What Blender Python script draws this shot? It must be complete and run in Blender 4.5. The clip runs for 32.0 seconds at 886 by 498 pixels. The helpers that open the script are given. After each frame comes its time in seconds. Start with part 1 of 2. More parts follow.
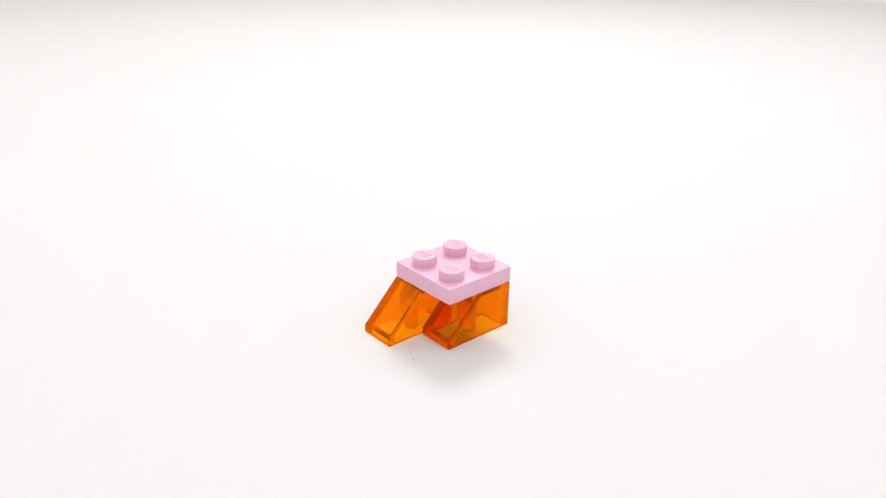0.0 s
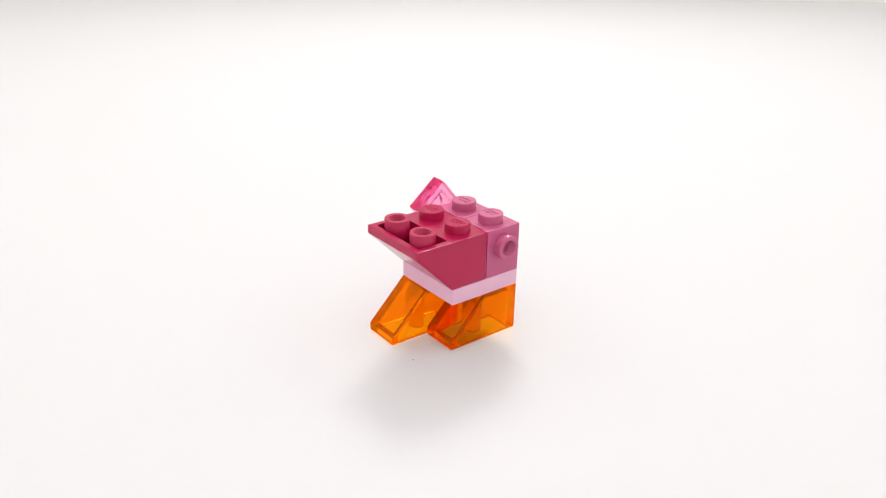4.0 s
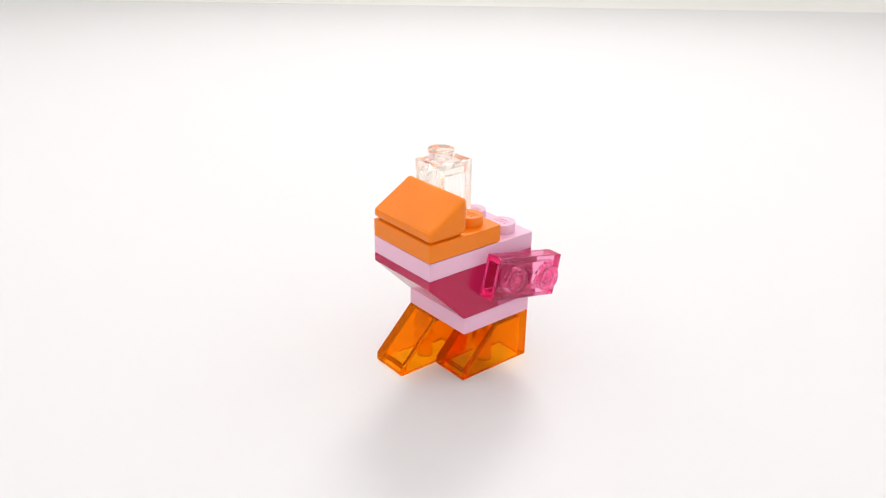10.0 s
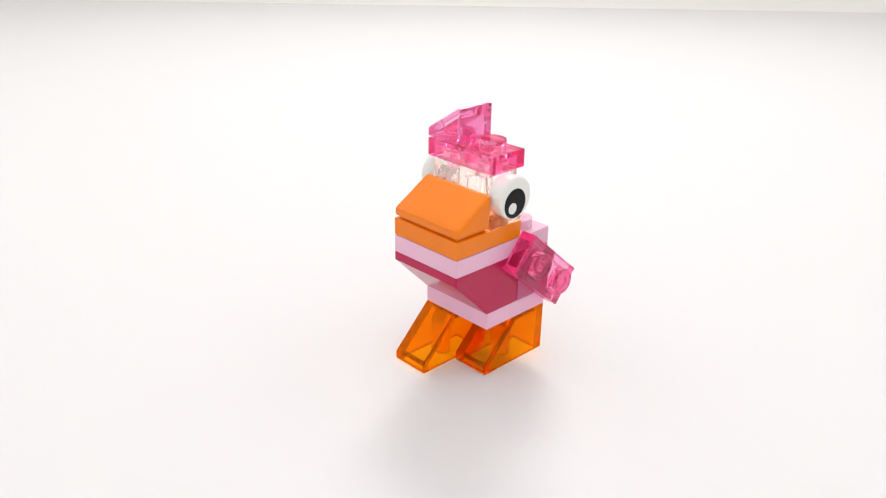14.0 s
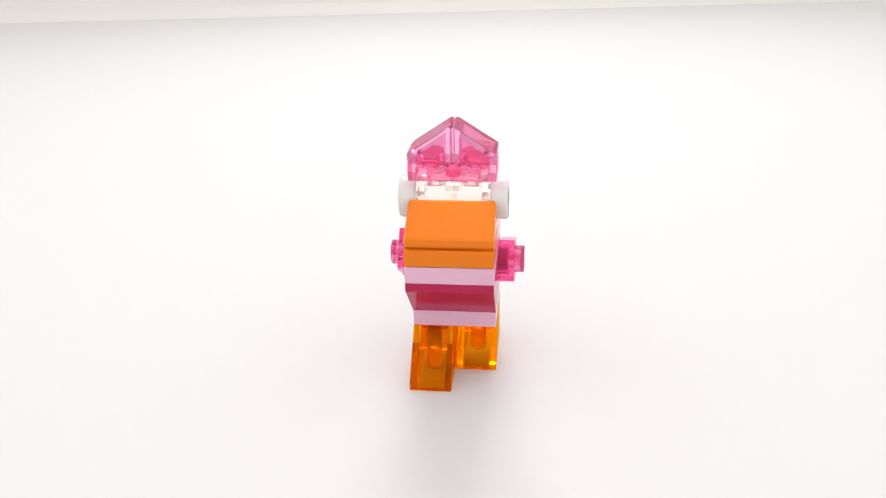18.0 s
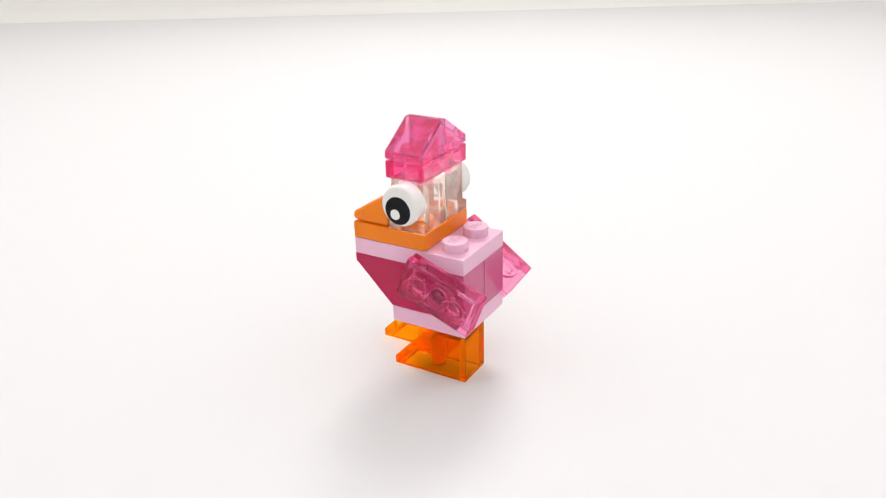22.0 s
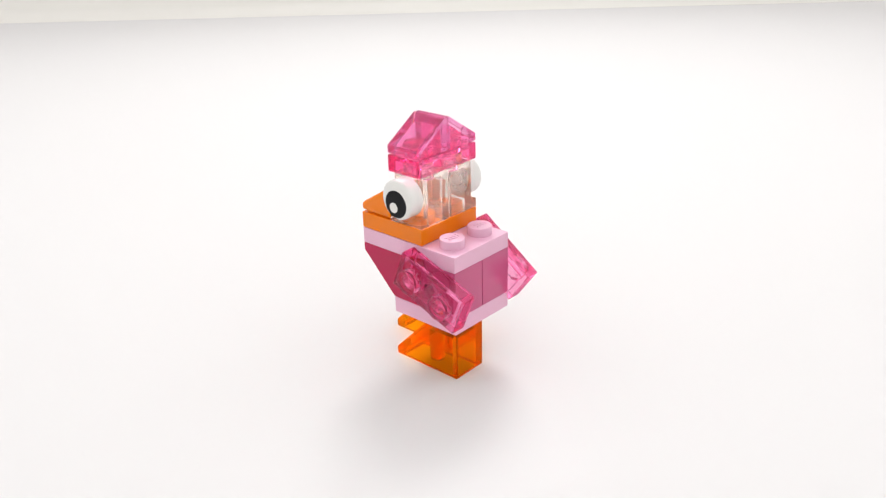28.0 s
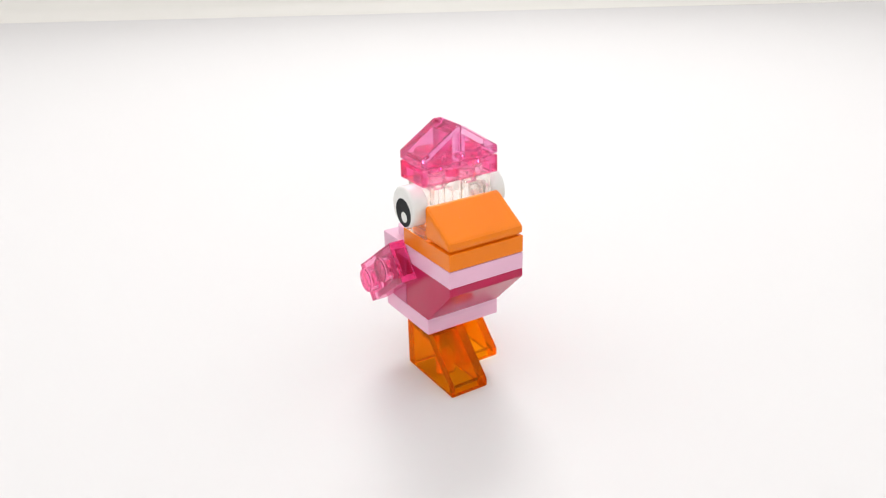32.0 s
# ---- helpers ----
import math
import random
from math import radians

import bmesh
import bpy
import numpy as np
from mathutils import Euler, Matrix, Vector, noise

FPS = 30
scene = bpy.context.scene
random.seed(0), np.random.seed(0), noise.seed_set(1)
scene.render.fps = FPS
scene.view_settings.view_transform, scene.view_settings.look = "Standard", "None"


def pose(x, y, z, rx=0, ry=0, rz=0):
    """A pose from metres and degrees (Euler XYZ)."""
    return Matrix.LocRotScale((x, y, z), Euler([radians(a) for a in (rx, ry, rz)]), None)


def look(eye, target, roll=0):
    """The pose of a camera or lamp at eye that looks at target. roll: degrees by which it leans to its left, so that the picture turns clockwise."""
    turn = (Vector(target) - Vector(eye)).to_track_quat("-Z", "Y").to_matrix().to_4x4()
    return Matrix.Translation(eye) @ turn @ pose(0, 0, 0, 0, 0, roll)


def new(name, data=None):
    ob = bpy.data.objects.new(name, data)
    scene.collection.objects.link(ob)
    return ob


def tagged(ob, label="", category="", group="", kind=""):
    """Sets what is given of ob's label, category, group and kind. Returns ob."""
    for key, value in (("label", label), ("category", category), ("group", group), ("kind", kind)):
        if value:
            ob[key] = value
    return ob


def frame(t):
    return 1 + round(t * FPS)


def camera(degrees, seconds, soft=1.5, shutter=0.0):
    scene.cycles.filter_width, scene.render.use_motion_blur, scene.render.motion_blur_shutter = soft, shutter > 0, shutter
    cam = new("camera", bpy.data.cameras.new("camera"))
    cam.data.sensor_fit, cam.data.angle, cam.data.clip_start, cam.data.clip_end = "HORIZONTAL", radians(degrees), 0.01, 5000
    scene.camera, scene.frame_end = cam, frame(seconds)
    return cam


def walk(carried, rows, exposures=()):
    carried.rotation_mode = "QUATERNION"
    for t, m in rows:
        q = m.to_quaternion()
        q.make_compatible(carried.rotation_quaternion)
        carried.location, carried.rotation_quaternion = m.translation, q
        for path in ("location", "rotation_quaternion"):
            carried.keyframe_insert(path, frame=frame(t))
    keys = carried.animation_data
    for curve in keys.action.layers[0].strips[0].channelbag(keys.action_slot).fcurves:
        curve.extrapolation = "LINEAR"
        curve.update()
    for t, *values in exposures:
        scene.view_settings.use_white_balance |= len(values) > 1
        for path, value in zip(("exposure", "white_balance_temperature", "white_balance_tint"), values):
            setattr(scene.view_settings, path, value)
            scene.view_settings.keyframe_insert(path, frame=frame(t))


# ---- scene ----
cam = camera(57, 32.0, soft=1.2)

# The tripod was nudged between takes: four standing places, each held still.
def stand(height, tilt, roll):
    eye = Vector((-0.002, -0.136, height))
    aim = eye + Vector((0, math.cos(radians(tilt)), -math.sin(radians(tilt))))
    return look(eye, aim, roll)


first, second, third, fourth = (stand(0.0819, 24.61, 0.97), stand(0.0807, 24.22, 0.93),
                                stand(0.0828, 24.00, 0.87), stand(0.0867, 23.94, -1.46))
walk(cam, [(0.0, first), (5.57, first), (5.6, second), (8.57, second), (8.6, third),
           (17.2, third), (17.233, fourth), (32.0, fourth)])

# ---- light: a white light tent, a soft lamp behind, and added fill lamps ----
world = bpy.data.worlds.new("room_light")
scene.world = world
world.use_nodes = True
world.node_tree.nodes["Background"].inputs[0].default_value = (1.0, 0.97, 0.93, 1)
world.node_tree.nodes["Background"].inputs[1].default_value = 0.6


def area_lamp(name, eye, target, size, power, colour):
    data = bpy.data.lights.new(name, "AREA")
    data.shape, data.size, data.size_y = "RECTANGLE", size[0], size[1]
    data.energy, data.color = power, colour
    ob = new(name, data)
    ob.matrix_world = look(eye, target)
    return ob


WHITE_LIGHT = (1.0, 0.998, 0.996)
key = area_lamp("tent_lamp", (0.03, 0.50, 0.48), (0, -0.20, 0), (0.24, 0.18), 1.07, WHITE_LIGHT)
key.data.spread = radians(122)
# unseen wide fill below the ceiling, added to soften the lamp's shadow
area_lamp("top_fill_light", (0, 0.20, 0.74), (0, 0.20, 0), (1.05, 1.05), 1.45, WHITE_LIGHT)
# unseen fill lamps by the side and front walls, added to lift the shade
for name, eye, size, power in (("side_fill_light", (-0.60, 0.12, 0.36), (1.1, 0.66), 1.28), ("side_fill_light", (0.60, 0.12, 0.36), (1.1, 0.66), 1.28),
                               ("front_fill_light", (0, -0.47, 0.40), (1.1, 0.66), 0.95)):
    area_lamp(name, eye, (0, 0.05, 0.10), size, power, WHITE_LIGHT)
scene.view_settings.exposure = 0.0
# enough bounces for light to find its way through the stacked clear bricks
scene.cycles.max_bounces, scene.cycles.transmission_bounces, scene.cycles.transparent_max_bounces = 32, 32, 32
scene.cycles.glossy_bounces, scene.cycles.diffuse_bounces = 12, 6
scene.cycles.caustics_refractive = scene.cycles.caustics_reflective = True


# ---- materials ----
def material(name):
    mat = bpy.data.materials.new(name)
    mat.use_nodes = True
    return mat, mat.node_tree.nodes, mat.node_tree.links


def plastic(name, colour, rough=0.22, spread=0.06, gloss_level=0.5):
    """Moulded opaque plastic: glossy, with faint scuffs and uneven gloss."""
    mat, nodes, links = material(name)
    bsdf = nodes["Principled BSDF"]
    bsdf.inputs["IOR"].default_value = 1.53
    bsdf.inputs["Specular IOR Level"].default_value = gloss_level
    coord = nodes.new("ShaderNodeTexCoord")
    fine = nodes.new("ShaderNodeTexNoise")
    fine.inputs["Scale"].default_value, fine.inputs["Detail"].default_value = 900, 4
    coarse = nodes.new("ShaderNodeTexNoise")
    coarse.inputs["Scale"].default_value = 120
    for tex in (fine, coarse):
        links.new(coord.outputs["Object"], tex.inputs["Vector"])
    mix = nodes.new("ShaderNodeMix")
    mix.data_type = "RGBA"
    mix.inputs[6].default_value = (*(c * (1 - spread) for c in colour), 1)
    mix.inputs[7].default_value = (*(min(1, c * (1 + spread)) for c in colour), 1)
    links.new(coarse.outputs["Fac"], mix.inputs[0])
    links.new(mix.outputs[2], bsdf.inputs["Base Color"])
    gloss = nodes.new("ShaderNodeMapRange")
    gloss.inputs["To Min"].default_value, gloss.inputs["To Max"].default_value = rough - 0.08, rough + 0.1
    links.new(fine.outputs["Fac"], gloss.inputs["Value"])
    links.new(gloss.outputs["Result"], bsdf.inputs["Roughness"])
    bump = nodes.new("ShaderNodeBump")
    bump.inputs["Strength"].default_value, bump.inputs["Distance"].default_value = 0.06, 0.0001
    links.new(coarse.outputs["Fac"], bump.inputs["Height"])
    links.new(bump.outputs["Normal"], bsdf.inputs["Normal"])
    return mat


def clear_plastic(name, tint, glow, ior=1.53):
    """Tinted see-through plastic with faint mould waves. tint: what one wall lets through; glow: the share of light scattered in it."""
    mat, nodes, links = material(name)
    nodes.remove(nodes["Principled BSDF"])
    glass = nodes.new("ShaderNodeBsdfGlass")
    glass.inputs["Color"].default_value = (*(math.sqrt(c) for c in tint), 1)
    glass.inputs["IOR"].default_value, glass.inputs["Roughness"].default_value = ior, 0.0
    coord = nodes.new("ShaderNodeTexCoord")
    wave = nodes.new("ShaderNodeTexNoise")
    wave.inputs["Scale"].default_value = 260
    links.new(coord.outputs["Object"], wave.inputs["Vector"])
    bump = nodes.new("ShaderNodeBump")
    bump.inputs["Strength"].default_value, bump.inputs["Distance"].default_value = 0.06, 0.0001
    links.new(wave.outputs["Fac"], bump.inputs["Height"])
    links.new(bump.outputs["Normal"], glass.inputs["Normal"])
    cloudy, mix = nodes.new("ShaderNodeBsdfTranslucent"), nodes.new("ShaderNodeMixShader")
    cloudy.inputs["Color"].default_value = (*tint, 1)
    mix.inputs[0].default_value = glow
    links.new(glass.outputs[0], mix.inputs[1])
    links.new(cloudy.outputs[0], mix.inputs[2])
    links.new(mix.outputs[0], nodes["Material Output"].inputs["Surface"])
    return mat


def paper(name, colour, rough=0.7):
    mat, nodes, links = material(name)
    bsdf = nodes["Principled BSDF"]
    bsdf.inputs["Roughness"].default_value = rough
    bsdf.inputs["Specular IOR Level"].default_value = 0.25
    coord = nodes.new("ShaderNodeTexCoord")
    fibre = nodes.new("ShaderNodeTexNoise")
    fibre.inputs["Scale"].default_value, fibre.inputs["Detail"].default_value = 700, 5
    cloud = nodes.new("ShaderNodeTexNoise")
    cloud.inputs["Scale"].default_value = 9
    for tex in (fibre, cloud):
        links.new(coord.outputs["Object"], tex.inputs["Vector"])
    mix = nodes.new("ShaderNodeMix")
    mix.data_type = "RGBA"
    mix.inputs[6].default_value = (*(c * 0.985 for c in colour), 1)
    mix.inputs[7].default_value = (*colour, 1)
    links.new(cloud.outputs["Fac"], mix.inputs[0])
    links.new(mix.outputs[2], bsdf.inputs["Base Color"])
    bump = nodes.new("ShaderNodeBump")
    bump.inputs["Strength"].default_value, bump.inputs["Distance"].default_value = 0.05, 0.0001
    links.new(fibre.outputs["Fac"], bump.inputs["Height"])
    links.new(bump.outputs["Normal"], bsdf.inputs["Normal"])
    return mat


LIGHT_PINK = plastic("light_pink_plastic", (0.80, 0.46, 0.61), gloss_level=0.5)
MAGENTA = plastic("magenta_plastic", (0.465, 0.010, 0.072), 0.16, gloss_level=0.28)
DARK_PINK = plastic("dark_pink_plastic", (0.56, 0.105, 0.235), gloss_level=0.35)
ORANGE = plastic("orange_plastic", (0.86, 0.208, 0.003), gloss_level=0.27)
WHITE = plastic("white_plastic", (0.80, 0.79, 0.76), 0.18, 0.02)
BLACK = plastic("black_print", (0.006, 0.006, 0.008), 0.5, gloss_level=0.15)
CLEAR_ORANGE = clear_plastic("clear_orange_plastic", (1.0, 0.45, 0.005), 0.095, 1.46)
# paler copy of the foot plastic: light gathered in the pin, put into its tint
CLEAR_ORANGE_PIN_LIT = clear_plastic("clear_orange_pin_lit", (1.0, 0.72, 0.04), 0.20, 1.40)
CLEAR_PINK = clear_plastic("clear_pink_plastic", (0.97, 0.42, 0.64), 0.04)
CLEAR_LILAC = clear_plastic("clear_lilac_plastic", (0.93, 0.48, 0.705), 0.025)
CLEAR_PINK_END = clear_plastic("clear_pink_plastic_end_on", (0.90, 0.13, 0.36), 0.05)
# colourless plastic; the warm tint and haze paint in orange light bounced off the beak
CLEAR = clear_plastic("clear_plastic", (0.996, 0.965, 0.935), 0.065, 1.46)
SHEET = paper("white_sheet", (0.728, 0.715, 0.718))
CLOTH = paper("white_tent_cloth", (0.89, 0.89, 0.888), 0.85)
BACK_CLOTH = paper("white_backdrop_cloth", (0.84, 0.82, 0.785), 0.85)
DUST = paper("dark_dust", (0.06, 0.05, 0.05), 0.9)

MM = 0.001


# ---- setting ----
def sheet(name, points, half, mat, label, thick=0.0006):
    """A sheet whose upper side follows points (y, z) across the tent's width."""
    bm = bmesh.new()
    loops = []
    for i, (y, z) in enumerate(points):
        (y0, z0), (y1, z1) = points[max(i - 1, 0)], points[min(i + 1, len(points) - 1)]
        n = Vector((0, z0 - z1, y1 - y0)).normalized() * thick
        loops.append([bm.verts.new(c) for c in ((-half, y, z), (half, y, z), (half, y - n.y, z - n.z), (-half, y - n.y, z - n.z))])
    for a, b in zip(loops, loops[1:]):
        for k in range(4):
            bm.faces.new((a[k], a[(k + 1) % 4], b[(k + 1) % 4], b[k])).smooth = True
    bm.faces.new(list(reversed(loops[0])))
    bm.faces.new(loops[-1])
    bmesh.ops.recalc_face_normals(bm, faces=bm.faces[:])
    for e in bm.edges:
        e.smooth = e.calc_face_angle(0) < 0.5
    me = bpy.data.meshes.new(name)
    bm.to_mesh(me)
    bm.free()
    me.materials.append(mat)
    return tagged(new(name, me), label, name.split("_")[0], kind="structure")


def slab(name, lo, hi, mat, label, category):
    bm = bmesh.new()
    bmesh.ops.create_cube(bm, size=1)
    size = [b - a for a, b in zip(lo, hi)]
    for v in bm.verts:
        v.co = [a + (c + 0.5) * s for a, c, s in zip(lo, v.co, size)]
    me = bpy.data.meshes.new(name)
    bm.to_mesh(me)
    bm.free()
    me.materials.append(mat)
    return tagged(new(name, me), label, category, kind="structure")


slab("floor", (-0.62, -0.50, -0.012), (0.62, 0.90, 0.0), SHEET, "smooth white sheet lying flat on the table", "floor")
curve = [(0.500, 0.0001), (0.506, 0.0004), (0.512, 0.0014), (0.518, 0.0030), (0.524, 0.0043), (0.531, 0.0050), (0.545, 0.0053)]
curve += [(0.56 + 0.28 * math.sin(a), 0.0054 + 0.28 * (1 - math.cos(a))) for a in [radians(90 * i / 24) for i in range(25)]] + [(0.84, 0.75)]
sheet("backdrop", curve, 0.60, BACK_CLOTH, "white backdrop cloth curving up behind the table top")
slab("wall_west", (-0.63, -0.50, 0.0), (-0.605, 0.90, 0.76), CLOTH, "plain white side wall of the light tent", "wall")
slab("wall_east", (0.605, -0.50, 0.0), (0.63, 0.90, 0.76), CLOTH, "plain white side wall of the light tent", "wall")
slab("wall_south", (-0.605, -0.50, 0.0), (0.605, -0.475, 0.76), CLOTH, "plain white front wall of the light tent", "wall")
slab("ceiling", (-0.63, -0.50, 0.76), (0.63, 0.90, 0.78), CLOTH, "plain white cloth top of the light tent", "ceiling")


# ---- brick building ----
def part(name, bm, mat, parent, label=""):
    bmesh.ops.recalc_face_normals(bm, faces=bm.faces[:])
    bmesh.ops.scale(bm, vec=(MM, MM, MM), verts=bm.verts[:])
    me = bpy.data.meshes.new(name)
    bm.to_mesh(me)
    bm.free()
    for m in (mat if isinstance(mat, tuple) else (mat,)):
        me.materials.append(m)
    ob = new(name, me)
    ob.parent = parent
    return tagged(ob, label)


SIDES = 24
STUD_R, STUD_H = 2.4, 1.75


def ring(bm, x, y, z, r, n=SIDES):
    """A circle of vertices whose corners lie on the diagonals too."""
    return [bm.verts.new((x + r * math.cos(2 * math.pi * i / n), y + r * math.sin(2 * math.pi * i / n), z)) for i in range(n)]


def bridge(bm, a, b, smooth=True):
    for i in range(len(a)):
        j = (i + 1) % len(a)
        bm.faces.new((a[i], a[j], b[j], b[i])).smooth = smooth


def box(bm, lo, hi):
    v = [bm.verts.new((x, y, z)) for z in (lo[2], hi[2]) for x, y in ((lo[0], lo[1]), (hi[0], lo[1]), (hi[0], hi[1]), (lo[0], hi[1]))]
    for f in ((3, 2, 1, 0), (4, 5, 6, 7), (0, 1, 5, 4), (1, 2, 6, 5), (2, 3, 7, 6), (3, 0, 4, 7)):
        bm.faces.new([v[i] for i in f])


def face_at(bm, spot, normal):
    """The flat face, square to normal, that holds spot."""
    spot, normal = Vector(spot), Vector(normal)
    side = normal.orthogonal().normalized()
    up = normal.cross(side)
    for f in bm.faces:
        f.normal_update()
        if abs(f.normal.dot(normal)) < 0.99 or abs((f.verts[0].co - spot).dot(normal)) > 0.05:
            continue
        turns = [math.atan2((v.co - spot).dot(up), (v.co - spot).dot(side)) for v in f.verts]
        steps = [(b - a + math.pi) % (2 * math.pi) - math.pi for a, b in zip(turns, turns[1:] + turns[:1])]
        if abs(sum(steps)) > 6:
            return f


def cut(bm, spot, normal, loop):
    """Opens a hole, with its rim at the points of loop, in the flat face that holds spot. Returns the rim."""
    f = face_at(bm, spot, normal)
    spot, normal = Vector(spot), Vector(normal)
    side = normal.orthogonal().normalized()
    up = normal.cross(side)

    def turn(v):
        return math.atan2((v.co - spot).dot(up), (v.co - spot).dot(side)) % (2 * math.pi)

    outer = sorted(f.verts, key=turn)
    rim = sorted((bm.verts.new(p) for p in loop), key=turn)
    bm.faces.remove(f)
    i = j = 0
    while i < len(outer) or j < len(rim):
        o, r = outer[i % len(outer)], rim[j % len(rim)]
        next_o = turn(outer[i + 1]) if i + 1 < len(outer) else (turn(outer[0]) + 2 * math.pi if i < len(outer) else 99)
        next_r = turn(rim[j + 1]) if j + 1 < len(rim) else (turn(rim[0]) + 2 * math.pi if j < len(rim) else 99)
        if next_o < next_r:
            i += 1
            bm.faces.new((o, outer[i % len(outer)], r))
        else:
            j += 1
            bm.faces.new((o, rim[j % len(rim)], r))
    return rim


def punch(bm, spot, normal, r, n=SIDES):
    """A round hole of radius r."""
    normal = Vector(normal)
    side = normal.orthogonal().normalized()
    up = normal.cross(side)
    turns = [2 * math.pi * i / n for i in range(n)]
    return cut(bm, spot, normal, [Vector(spot) + r * (side * math.cos(a) + up * math.sin(a)) for a in turns])


def extend(bm, rim, shift=(0, 0, 0), scale=1.0, smooth=True, cap=False):
    """A further ring of wall from rim, shifted and scaled about its middle; cap closes it."""
    mid = sum((v.co for v in rim), Vector()) / len(rim)
    ring_2 = [bm.verts.new(mid + Vector(shift) + (v.co - mid) * scale) for v in rim]
    bridge(bm, rim, ring_2, smooth)
    if cap:
        bm.faces.new(ring_2)
    return ring_2


def split_face(bm, spot, normal, across, places):
    """Parts the face that holds spot along planes across it."""
    for p in places:
        f = face_at(bm, spot, normal)
        co = Vector(across) * p
        bmesh.ops.bisect_plane(bm, geom=[f, *f.edges, *f.verts], plane_co=co, plane_no=across)


def stud_on(bm, base, x, y, z, marks, hollow=False):
    """Raises a stud from the ring base at height z."""
    up = ring(bm, x, y, z + STUD_H - 0.2, STUD_R)
    mid = ring(bm, x, y, z + STUD_H - 0.06, STUD_R - 0.06)
    top = ring(bm, x, y, z + STUD_H, STUD_R - 0.2)
    for low, high in ((base, up), (up, mid), (mid, top)):
        bridge(bm, low, high)
    if hollow:
        lip = ring(bm, x, y, z + STUD_H, 1.6)
        low = ring(bm, x, y, z - 0.6, 1.55)
        bridge(bm, top, lip, False)
        bridge(bm, lip, low)
        bm.faces.new(low)
    else:
        bm.faces.new(top)
    if marks:  # worn raised maker's mark, as plain bars
        for k in range(4):
            u = -1.2 + 0.8 * k
            box(bm, (x - 0.75, y + u - 0.28, z + STUD_H - 0.03), (x + 0.75, y + u - 0.08, z + STUD_H + 0.09))
            for s in ((-0.75, 0.55) if k % 2 else (-0.75,)):
                box(bm, (x + s, y + u - 0.09, z + STUD_H - 0.03), (x + s + 0.2, y + u + 0.22, z + STUD_H + 0.09))


def stud(marks=True, hollow=False):
    """One stud by itself, standing on the origin."""
    bm = bmesh.new()
    stud_on(bm, ring(bm, 0, 0, -0.02, STUD_R), 0, 0, 0, marks, hollow)
    return bm


def brick(profile, ys, studs=(), wall=1.3, roof=1.1, inner=None, bevel=0.16, stud_at=None, foot=None):
    """A hollow moulded brick. profile: its outline (x, z) seen from the side, anticlockwise from the back bottom corner;
    ys: the breaks across it; studs: the profile edges that carry a stud of one piece with them in each cell;
    inner: the hollow's outline; foot: (setback, depth) of a foot under the walls."""
    bm = bmesh.new()
    ys = [ys[0] + 0.08, *ys[1:-1], ys[-1] - 0.08]
    grid = [[bm.verts.new((x, y, z)) for y in ys] for x, z in profile]
    shell = {v for row in grid for v in row}
    n = len(profile)
    bm.faces.new([row[0] for row in grid])
    bm.faces.new([row[-1] for row in reversed(grid)])
    for i in range(1, n):
        j = (i + 1) % n
        (x0, z0), (x1, z1) = profile[i], profile[j]
        if z0 == 0 and z1 == 0:
            continue
        for k in range(len(ys) - 1):
            a, b, c, d = grid[i][k], grid[i][k + 1], grid[j][k + 1], grid[j][k]
            if i not in studs:
                bm.faces.new((a, b, c, d))
                continue
            x, y = (x0 + x1) / 2 if stud_at is None else stud_at, (ys[k] + ys[k + 1]) / 2
            base = ring(bm, x, y, z0, STUD_R if stud_at is None else 2.33)
            q = SIDES // 4
            corner = {}
            for v in (a, b, c, d):
                corner[(v.co.x > x, v.co.y > y)] = v
            order = [corner[(True, False)], corner[(True, True)], corner[(False, True)], corner[(False, False)]]
            for s in range(4):  # the quarter from corner s to corner s + 1
                arc = [base[(s * q - q // 2 + m) % SIDES] for m in range(q + 1)]
                bm.faces.new([order[s], order[(s + 1) % 4], *reversed(arc)])
            stud_on(bm, base, x, y, z0, False)
    if inner is None:
        x0, x1 = min(p[0] for p in profile) + wall, max(p[0] for p in profile) - wall
        h = max(p[1] for p in profile) - roof
        inner = [(x0, 0), (x1, 0), (x1, h), (x0, h)]
    setback, depth = foot or (0, 0)
    y0, y1 = ys[0] + wall, ys[-1] - wall
    hollow = [[bm.verts.new((x, y, z if k > 1 else -depth)) for y in (y0, y1)] for k, (x, z) in enumerate(inner)]
    bm.faces.new([row[0] for row in reversed(hollow)])
    bm.faces.new([row[1] for row in hollow])
    for i in range(1, len(inner)):
        j = (i + 1) % len(inner)
        bm.faces.new((hollow[i][0], hollow[j][0], hollow[j][1], hollow[i][1]))
    # the rim under the walls: the profile's two bottom corners are its first two points
    back, front = grid[0], grid[1]
    p = (hollow[0][0], hollow[1][0], hollow[1][1], hollow[0][1])
    if foot:
        (xa, xb), (ya, yb) = (profile[0][0] + setback, profile[1][0] - setback), (ys[0] + setback, ys[-1] - setback)
        corners = ((xa, ya), (xb, ya), (xb, yb), (xa, yb))
        upper, lower = [bm.verts.new((*c, 0)) for c in corners], [bm.verts.new((*c, -depth)) for c in corners]
        bridge(bm, upper, lower, False)
        bridge(bm, lower, p, False)
        p = upper
    for rim in ([back[0], front[0], p[1], p[0]], [*front, p[2], p[1]], [front[-1], back[-1], p[3], p[2]], [*reversed(back), p[0], p[3]]):
        bm.faces.new(rim)
    bmesh.ops.recalc_face_normals(bm, faces=bm.faces[:])
    edges = [e for e in bm.edges if len(e.link_faces) == 2 and e.verts[0] in shell and e.verts[1] in shell
             and e.calc_face_angle(0) > 0.4]
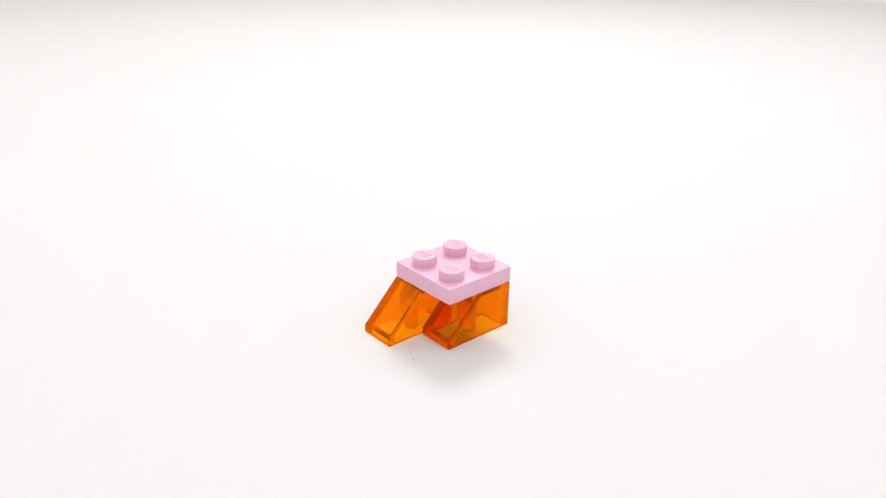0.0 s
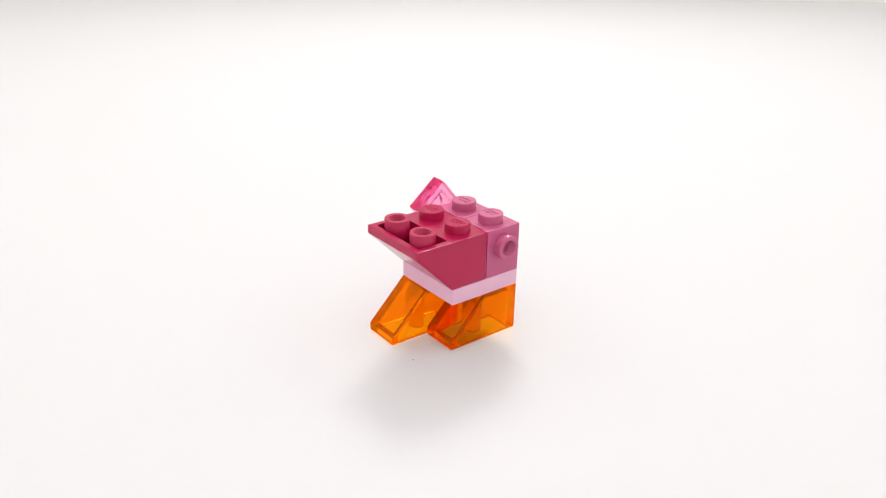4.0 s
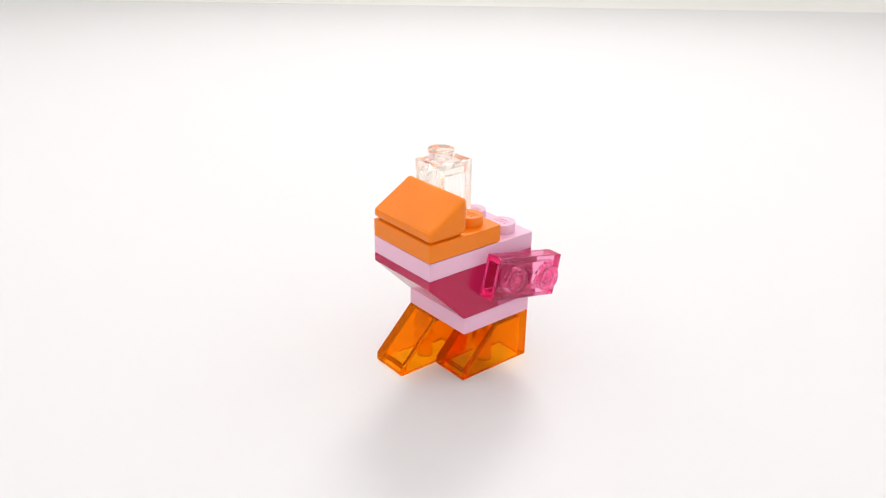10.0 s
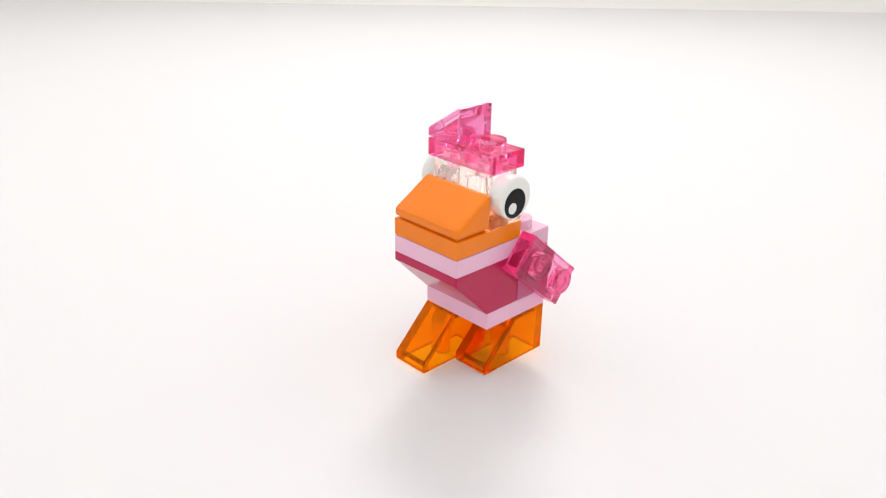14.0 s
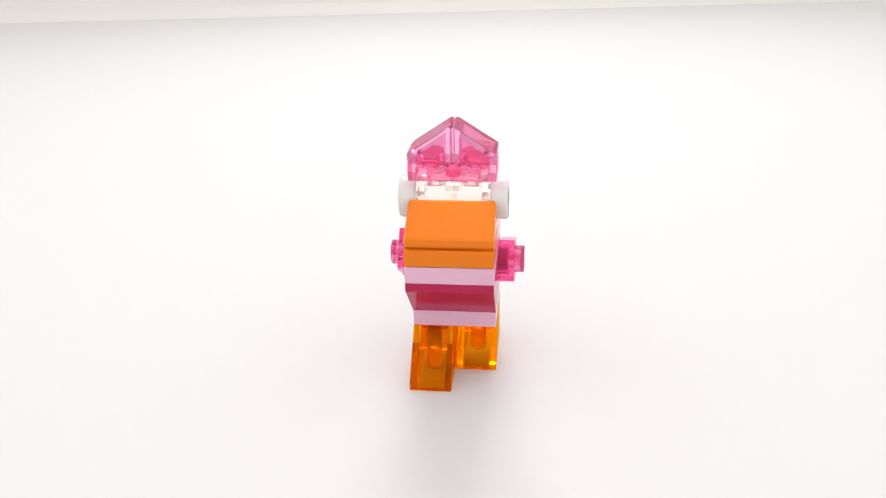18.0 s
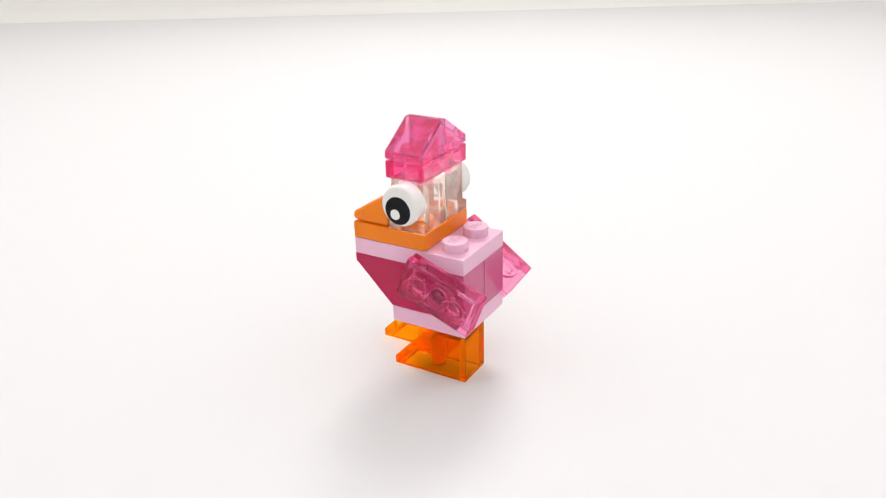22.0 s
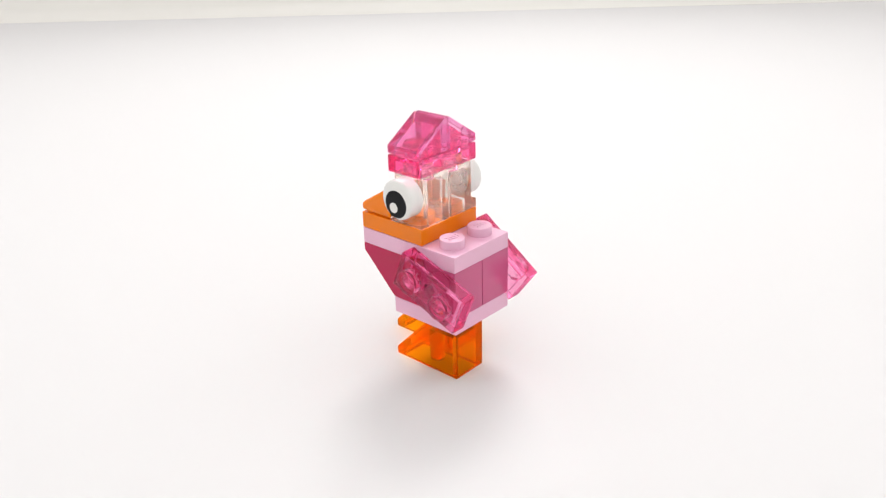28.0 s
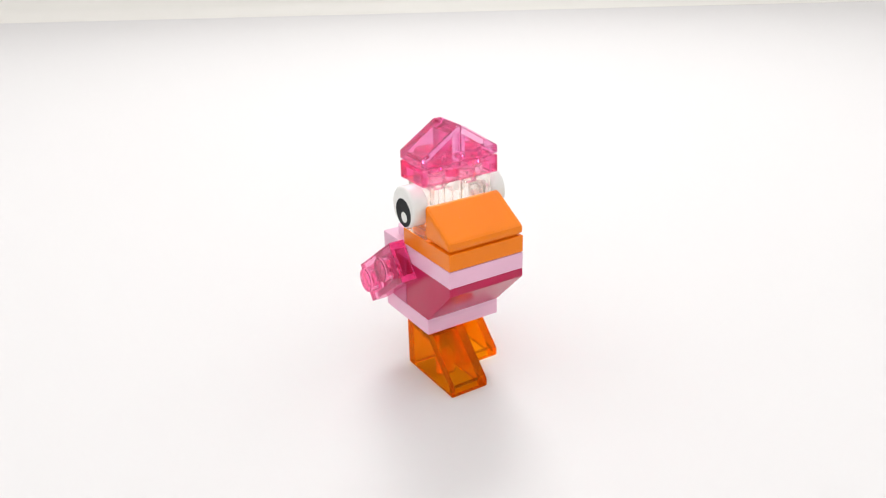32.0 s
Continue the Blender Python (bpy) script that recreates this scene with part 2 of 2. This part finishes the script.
    bmesh.ops.bevel(bm, geom=edges, offset=bevel, segments=2, profile=0.6, affect="EDGES", clamp_overlap=True)
    return bm


def plate_profile(nx, h):
    x = 4 * nx - 0.08
    cuts = [-4 * nx + 8 * i for i in range(1, nx)]
    top = [(x, h), *((c, h) for c in reversed(cuts)), (-x, h)]
    return [(-x, 0), (x, 0), *top], list(range(2, 2 + nx))


def pin(bm, x, y, r, z0, z1, bore=0):
    """A round pin or, with a bore, a tube."""
    a, b = ring(bm, x, y, z0, r, 16), ring(bm, x, y, z1, r, 16)
    bridge(bm, a, b)
    if bore:
        c, d = ring(bm, x, y, z0, bore, 16), ring(bm, x, y, z1, bore, 16)
        bridge(bm, c, d)
        bridge(bm, a, c, False)
        bridge(bm, b, d, False)
    else:
        bm.faces.new(a)
        bm.faces.new(b)


def plate(nx, ny, h=3.2):
    """A plate without its studs."""
    x, y = 4 * nx - 0.08, 4 * ny
    bm = brick([(-x, 0), (x, 0), (x, h), (-x, h)], [-y, y])
    for i in range(1, nx):
        for j in range(1, ny):
            pin(bm, -4 * nx + 8 * i, -4 * ny + 8 * j, 3.2, 0.05, h - 1.15, 2.4)
    return bm


def clear_plate(along_x, h=3.2):
    """A one by two plate, its studs of one piece with it and hollow from below, with a bored pin between them."""
    nx, ny = (2, 1) if along_x else (1, 2)
    profile, studs = plate_profile(nx, h)
    bm = brick(profile, [-4 * ny + 8 * i for i in range(ny + 1)], studs)
    roof, down = h - 1.1, Vector((0, 0, -1))
    axis = Vector((1, 0, 0)) if along_x else Vector((0, 1, 0))
    split_face(bm, (0, 0, roof), down, axis, [2.1])
    split_face(bm, (0, 0, roof), down, axis, [-2.1])
    for s in (-4, 4):
        rim = punch(bm, axis * s - down * roof, down, 1.5)
        extend(bm, rim, (0, 0, 1.75), 0.97, cap=True)
    rim = punch(bm, -down * roof, down, 1.55)
    foot = extend(bm, rim, (0, 0, 0.08 - roof))
    for f in bm.faces:  # the ends, behind which the long walls stand end on
        if abs(f.normal.dot(axis)) > 0.9 and abs(f.calc_center_median().dot(axis)) > 7.8:
            f.material_index = 1
    bore = extend(bm, foot, (0, 0, 0), 0.5, False)
    extend(bm, bore, (0, 0, 1.3), cap=True)
    return bm


def leg_slope():
    """Two studs long, one wide, sloped 45 degrees down to a low lip in front."""
    profile = [(0.08, 0), (15.92, 0), (15.92, 1.6), (8, 9.6), (0.08, 9.6)]
    inner = [(1.5, 0), (14.2, 0), (14.2, 1.2), (7.2, 8.3), (1.5, 8.3)]
    bm = brick(profile, [-4, 4], [3], inner=inner, bevel=0.22)
    rim = punch(bm, (4, 0, 8.3), (0, 0, -1), 1.45)
    extend(bm, rim, (0, 0, 1.9), 0.97, cap=True)
    # the pin under the slope reaches a little into it
    shell = set(bm.faces)
    low, high = ring(bm, 7.9, 0, 0.5, 1.5, 20), ring(bm, 7.9, 0, 0, 1.5, 20)
    for v in high:
        v.co.z = min(8.3, 15.5 - v.co.x) + 0.12
    bridge(bm, low, high)
    bm.faces.new(high)
    bm.faces.new(low)
    for f in set(bm.faces) - shell:
        f.material_index = 1
    bmesh.ops.scale(bm, vec=(1, 1, 9.66 / 9.6), verts=bm.verts[:])
    return bm


def inverted_slope():
    """Two by two, its front half hanging over, with a pocket and two open tubes above the overhang."""
    bm = bmesh.new()
    profile = [(0.08, 0), (8, 0), (15.92, 8.0), (15.92, 9.6), (8, 9.6), (0.08, 9.6)]
    ys = (-7.92, 0, 7.92)
    grid = [[bm.verts.new((x, y, z)) for y in ys] for x, z in profile]
    shell = {v for row in grid for v in row}
    bm.faces.new([row[0] for row in grid])
    bm.faces.new([row[-1] for row in reversed(grid)])
    for i in range(6):
        j = (i + 1) % 6
        for k in range(2):
            a, b, c, d = grid[i][k], grid[i][k + 1], grid[j][k + 1], grid[j][k]
            if i == 3:
                continue
            else:
                bm.faces.new((a, b, c, d))
    # pocket
    px, py = (8.4, 14.7), (-6.7, 6.7)
    rim = [bm.verts.new((x, y, 9.6)) for x, y in ((px[0], py[0]), (px[1], py[0]), (px[1], py[1]), (px[0], py[1]))]
    low = [bm.verts.new((x, y, max(1.9, x - 6.3))) for x, y in ((px[0], py[0]), (px[1], py[0]), (px[1], py[1]), (px[0], py[1]))]
    f, b = grid[3], grid[4]
    bm.faces.new((b[0], f[0], rim[1], rim[0]))
    bm.faces.new((*f, rim[2], rim[1]))
    bm.faces.new((f[2], b[2], rim[3], rim[2]))
    bm.faces.new((b[2], b[1], b[0], rim[0], rim[3]))
    for i in range(4):
        j = (i + 1) % 4
        bm.faces.new((rim[i], rim[j], low[j], low[i]))
    bm.faces.new(low)
    bmesh.ops.recalc_face_normals(bm, faces=bm.faces[:])
    edges = [e for e in bm.edges if len(e.link_faces) == 2 and e.verts[0] in shell and e.verts[1] in shell and e.calc_face_angle(0) > 0.4]
    bmesh.ops.bevel(bm, geom=edges, offset=0.16, segments=2, profile=0.6, affect="EDGES")
    return bm


def pocket_tube():
    bm = bmesh.new()
    pin(bm, 0, 0, 2.4, -3.0, STUD_H - 0.05, 1.6)
    return bm


def headlight_brick(side):
    """One by one brick whose outer side is set back above a low lip, with a hollow stud in the recess and a square opening behind."""
    profile = [(-3.92, 0), (3.92, 0), (3.92, 1.9), (2.42, 1.9), (2.42, 9.9), (-3.92, 9.9)]
    inner = [(-2.7, 0), (1.2, 0), (1.2, 8.7), (-2.7, 8.7)]
    bm = brick(profile, [-4, 4], [4], inner=inner, bevel=0.2, stud_at=0.0)
    out = Vector((1, 0, 0))
    rim = punch(bm, (2.42, 0, 5.6), out, 2.4)
    lip = extend(bm, extend(bm, rim, (1.5, 0, 0)), (0.16, 0, 0), 0.93)
    mouth = extend(bm, lip, (0, 0, 0), 0.7, False)
    bridge(bm, mouth, punch(bm, (1.2, 0, 5.6), out, 1.5))
    rims = [cut(bm, (x, 0, 5.0), out, [(x, y, z) for y, z in ((-2.3, 2.3), (2.3, 2.3), (2.3, 7.7), (-2.3, 7.7))]) for x in (-3.92, -2.7)]
    bridge(bm, *rims, False)
    rim = punch(bm, (-0.7, 0, 8.7), (0, 0, -1), 1.4)
    extend(bm, rim, (0, 0, 1.9), 0.97, cap=True)
    bmesh.ops.rotate(bm, cent=(0, 0, 0), matrix=Matrix.Rotation(side * math.pi / 2, 3, "Z"), verts=bm.verts[:])
    return bm


def wedge(width, rounded=False):
    """Low slope, one stud deep and two thirds of a brick high, its high edge at the back, on a foot set back under its edge."""
    y = width / 2
    top = [(-3.92, 6.2)] if rounded else [(-3.3, 6.2), (-3.92, 6.2)]
    profile = [(-3.92, 0), (3.92, 0), (3.92, 1.5), *top]
    bevel = 0.6 if rounded else 0.22
    inner = [(-2.7, 0), (2.6, 0), (2.6, 0.7), (-2.7, 4.3)]
    bm = brick(profile, [-y, y], inner=inner, bevel=bevel, foot=(0.7, 0.39))
    bmesh.ops.translate(bm, vec=(0, 0, 0.4), verts=bm.verts[:])
    return bm


def disc(r, h, round_edge=0.5):
    bm = bmesh.new()
    n = 48
    loops = [ring(bm, 0, 0, 0, r - 0.25, n), ring(bm, 0, 0, 0.3, r, n)]
    for i in range(5):
        a = radians(90 * i / 4)
        loops.append(ring(bm, 0, 0, h - round_edge + round_edge * math.sin(a), r - round_edge + round_edge * math.cos(a), n))
    for a, b in zip(loops, loops[1:]):
        bridge(bm, a, b)
    bm.faces.new(loops[0])
    bm.faces.new(loops[-1])
    return bm


def print_disc(r, x, y, z):
    bm = bmesh.new()
    n = 40
    a = [bm.verts.new((x + r * math.cos(2 * math.pi * i / n), y + r * math.sin(2 * math.pi * i / n), z)) for i in range(n)]
    b = [bm.verts.new((v.co.x, v.co.y, z + 0.02)) for v in a]
    bridge(bm, a, b)
    bm.faces.new(a)
    bm.faces.new(b)
    return bm


# ---- the toy bird: x forward, y to its left, z up, origin on the table under the lower plate ----
bird = tagged(new("toy_bird"), "toy bird of pink, orange and clear plastic bricks on white sheet", "toy bird")
bird.empty_display_size = 0.01


def sideways(x, z, side, angle, lift=8.0):
    """A pose on the bird's flank: studs outward, front end raised by angle degrees."""
    c, s = math.cos(radians(angle)), math.sin(radians(angle))
    m = Matrix(((c, side * s, 0, x * MM), (0, 0, side, side * lift * MM), (s, -side * c, 0, z * MM), (0, 0, 0, 1)))
    return m


def at(x, y, z, turn=0):
    return pose(x * MM, y * MM, z * MM, 0, 0, turn)


def studs_on(base, mat, spots, hollow_side=0):
    """Studs on an opaque brick, at spots (x, y, z) in millimetres; hollow_side: one more, open, on that side."""
    first = None
    for x, y, z in spots:
        if first is None:
            first = ob = part("stud", stud(), mat, base)
        else:
            ob = new("stud", first.data)
            ob.parent = base
        ob.matrix_basis = at(x, y, z)
    if hollow_side:
        ob = part("stud", stud(False, True), mat, base, "hollow side stud")
        ob.matrix_basis = pose(0, hollow_side * 3.9 * MM, 5.9 * MM, -90 * hollow_side)


def across(nx, ny, h):
    """The stud places of a plate."""
    return [(4 - 4 * nx + 8 * i, 4 - 4 * ny + 8 * j, h) for i in range(nx) for j in range(ny)]


left_leg = part("leg_slope", leg_slope(), (CLEAR_ORANGE, CLEAR_ORANGE_PIN_LIT), bird, "see-through orange slope brick as a foot")
right_leg = part("leg_slope", leg_slope(), (CLEAR_ORANGE, CLEAR_ORANGE_PIN_LIT), bird, "see-through orange slope brick as a foot")
lower_plate = part("plate", plate(2, 2), LIGHT_PINK, bird, "light pink two by two plate")
studs_on(lower_plate, LIGHT_PINK, across(2, 2, 3.2))
belly = part("inverted_slope", inverted_slope(), MAGENTA, bird, "magenta inverted slope brick with open tubes")
studs_on(belly, MAGENTA, [(4, -4, 9.6), (4, 4, 9.6)])
for y in (-4, 4):
    part("tube", pocket_tube(), MAGENTA, belly, "open round tube in the pocket").matrix_basis = at(11.9, y, 9.6)
right_brick = part("side_stud_brick", plate(1, 1, 9.6), DARK_PINK, bird, "dark pink brick with a hollow side stud")
studs_on(right_brick, DARK_PINK, [(0, 0, 9.6)], -1)
left_brick = part("side_stud_brick", plate(1, 1, 9.6), DARK_PINK, bird, "dark pink brick with a hollow side stud")
studs_on(left_brick, DARK_PINK, [(0, 0, 9.6)], 1)
right_wing = part("wing", clear_plate(True), (CLEAR_PINK, CLEAR_PINK_END), bird, "see-through pink plate as a wing")
left_wing = part("wing", clear_plate(True), (CLEAR_PINK, CLEAR_PINK_END), bird, "see-through pink plate as a wing")
back_plate = part("plate", plate(3, 2), LIGHT_PINK, bird, "light pink two by three plate")
studs_on(back_plate, LIGHT_PINK, across(3, 2, 3.2))
jaw = part("plate", plate(2, 2), ORANGE, bird, "orange two by two plate as the lower beak")
studs_on(jaw, ORANGE, across(2, 2, 3.2))
beak = part("beak", wedge(16, True), ORANGE, bird, "orange low slope as the upper beak")
right_head = part("head_brick", headlight_brick(-1), CLEAR, bird, "colourless clear brick with a recessed side stud")
left_head = part("head_brick", headlight_brick(1), CLEAR, bird, "colourless clear brick with a recessed side stud")
right_eye = part("eye", disc(3.85, 3.2), WHITE, bird, "round white eye tile with a printed pupil")
left_eye = part("eye", disc(3.85, 3.2), WHITE, bird, "round white eye tile with a printed pupil")
for eye, side, px, pz, gx, gz in ((right_eye, -1, 0.1, 0.95, 0.35, 1.75), (left_eye, 1, 0.3, 0.85, 0.9, 1.65)):
    part("pupil", print_disc(2.65, px, side * pz, 3.2), BLACK, eye, "black printed pupil")
    part("glint", print_disc(1.0, gx, side * gz, 3.225), WHITE, eye, "white printed glint")
crest_plate = part("plate", clear_plate(False), (CLEAR_PINK, CLEAR_PINK_END), bird, "see-through pink one by two plate on the head")
right_crest = part("crest_slope", wedge(8), CLEAR_LILAC, bird, "see-through lilac pink low slope of the crest")
left_crest = part("crest_slope", wedge(8), CLEAR_LILAC, bird, "see-through lilac pink low slope of the crest")

# shadows of the see-through bricks are off, so the lamps reach what they cover
for ob in (left_leg, right_leg, right_wing, left_wing, right_head, left_head, crest_plate, right_crest, left_crest):
    ob.visible_shadow = False

# each brick: its place on the bird and the second at which it is put there
SET = [(left_leg, at(-8, 4, -0.06), 0.0), (right_leg, at(0, -4, -0.06), 0.0), (lower_plate, at(0, 0, 9.6), 0.0),
       (belly, at(0, 0, 12.8), 0.45), (right_brick, at(-4, -4, 12.8), 1.3), (left_brick, at(-4, 4, 12.8), 2.9),
       (back_plate, at(4, 0, 22.4), 5.6), (jaw, at(8, 0, 25.7), 6.4), (beak, at(12, 0, 28.95), 7.2),
       (right_head, at(4, -4, 28.92), 9.4), (left_head, at(4, 4, 28.92), 10.2),
       (right_eye, sideways(4, 34.5, -1, 0, 6.75), 11.2), (left_eye, sideways(4, 34.5, 1, 0, 6.75), 11.95),
       (crest_plate, at(4, 0, 38.83), 12.8), (right_crest, at(4, -4, 41.95, -90), 13.6), (left_crest, at(4, 4, 41.95, 90), 15.3)]
# the wings turn on their pins: (second, angle)
WINGS = [(right_wing, -1, [(3.7, 50), (8.6, 42), (17.233, 36)]),
         (left_wing, 1, [(4.95, 50), (8.6, 12), (10.2, 6), (11.95, 34), (12.8, 40), (15.3, 45), (17.233, 21)])]

# a speck of dust on the sheet, brushed off later
bm = bmesh.new()
bmesh.ops.create_icosphere(bm, subdivisions=1, radius=0.15)
for v in bm.verts:
    v.co.z = v.co.z * 0.5 + 0.1
me = bpy.data.meshes.new("dust_speck")
bmesh.ops.scale(bm, vec=(MM, MM, MM), verts=bm.verts[:])
bm.to_mesh(me)
bm.free()
me.materials.append(DUST)
speck = tagged(new("dust_speck", me), "tiny dark speck of dust on the white sheet", "dust speck")


def motions():
    """Stop motion: each pose is held, then changes from one frame to the next."""
    # the bird while it is being built: seconds, x and y in millimetres, heading
    build = [(0.0, 0.07, 7.70, -138.5), (0.45, -0.02, 8.38, -141.3), (1.3, 0.03, 6.29, -133.9), (2.9, 1.29, 7.56, -142.1),
             (4.95, 1.99, 10.72, -131.0), (5.6, 2.86, 9.86, -137.3), (6.4, 1.86, 8.15, -135.8), (7.2, 5.09, 10.52, -141.0),
             (8.6, 3.52, 2.71, -137.8), (9.4, 3.04, 1.78, -140.3), (10.2, 1.44, 2.70, -138.8), (11.2, 2.94, 3.42, -138.9),
             (11.95, 1.70, 2.44, -140.9), (12.8, 4.00, 3.42, -141.2), (13.6, 6.28, 3.68, -136.0), (15.3, 4.07, 3.21, -136.5)]
    # the finished bird turned on the spot: x, y, heading
    turn = [(1.07, 8.51, -152.2), (1.04, 9.16, -137.4), (-0.32, 9.78, -117.5), (0.80, 8.76, -96.8), (-1.05, 8.86, -70.7),
            (-2.58, 8.54, -58.4), (-4.18, 7.49, -41.4), (-4.62, 6.75, -28.5), (-5.30, 3.05, -12.6), (-4.91, 2.70, 7.3),
            (-6.10, 2.12, 28.9), (-4.74, 4.50, 47.9), (-2.35, 5.42, 67.8), (-1.01, 7.43, 95.9), (-1.80, 8.11, 120.2),
            (-0.53, 8.25, 137.6), (-1.13, 6.77, 149.1), (-0.77, 5.58, 166.0), (0.96, 5.22, 187.9), (-0.68, 5.77, 208.8),
            (-0.66, 8.62, 225.1)]
    forth = [17.233, 17.45, 17.75, 17.95, 18.05, 18.25, 18.35, 18.55, 18.75, 18.95, 19.05, 19.25, 19.55, 19.75, 19.95, 20.15, 20.35,
             20.55, 20.75, 20.85, 21.05]
    back = [21.35, 21.55, 21.65, 21.85, 22.05, 22.25, 22.45, 22.65, 22.85, 23.05, 23.25, 23.45, 23.65, 23.85, 24.05, 24.15, 24.35,
            24.45, 24.65, 24.85]
    again = [25.1, 25.3, 25.5, 25.7, 25.9, 26.15, 26.45, 26.65, 26.75, 26.95, 27.15, 27.35, 27.55, 27.75, 27.95, 28.15, 28.35, 28.55,
             28.75, 28.85]
    home = [29.15, 29.35, 29.55, 29.75, 29.95, 30.05, 30.25, 30.45, 30.75, 30.95, 31.15, 31.25, 31.45, 31.65, 31.85]
    held = [(t, at(x, y, 0.12, a)) for t, x, y, a in build]
    spots = [at(x, y, 0.12, a) for x, y, a in turn]
    last = len(spots) - 1
    held += list(zip(forth, spots))
    held += [(t, spots[last - 1 - i]) for i, t in enumerate(back)]
    held += [(t, spots[1 + i]) for i, t in enumerate(again)]
    held += [(t, spots[last - 1 - i]) for i, t in enumerate(home)]

    def rows_of(stages):
        """Stages (start, pose) held until the next start."""
        rows = []
        for i, (t, m) in enumerate(stages):
            stop = stages[i + 1][0] if i + 1 < len(stages) else 32.0 + 1 / FPS
            rows.append((t, m))
            if frame(stop) - 1 > frame(t):
                rows.append(((frame(stop) - 2) / FPS, m))
        return rows

    walk(bird, rows_of(held))

    def waits(slot):
        """Where a brick lies ready on the table, in front of the tripod."""
        return at(-110 + 21 * (slot % 11), -78 - 26 * (slot // 11), 0.06, 0)

    def brick_rows(slot, placed):
        """placed: (second, pose on the bird). Before the first the brick lies ready on the table."""
        start = placed[0][0]
        stages = [(t, m.inverted() @ waits(slot)) for t, m in held if t < start - 0.001]
        return rows_of(stages + placed)

    slot = 0
    for ob, m, t in SET:
        if t == 0.0:
            ob.matrix_basis = m
            continue
        walk(ob, brick_rows(slot, [(t, m)]))
        slot += 1
    for ob, side, angles in WINGS:
        walk(ob, brick_rows(slot, [(t, sideways(-4, 18.7, side, a)) for t, a in angles]))
        slot += 1
    walk(speck, [(0.0, at(-7.2, -7.0, 0)), (5.53, at(-7.2, -7.0, 0)), (5.567, at(-60, -120, 0)), (32.0, at(-60, -120, 0))])


motions()
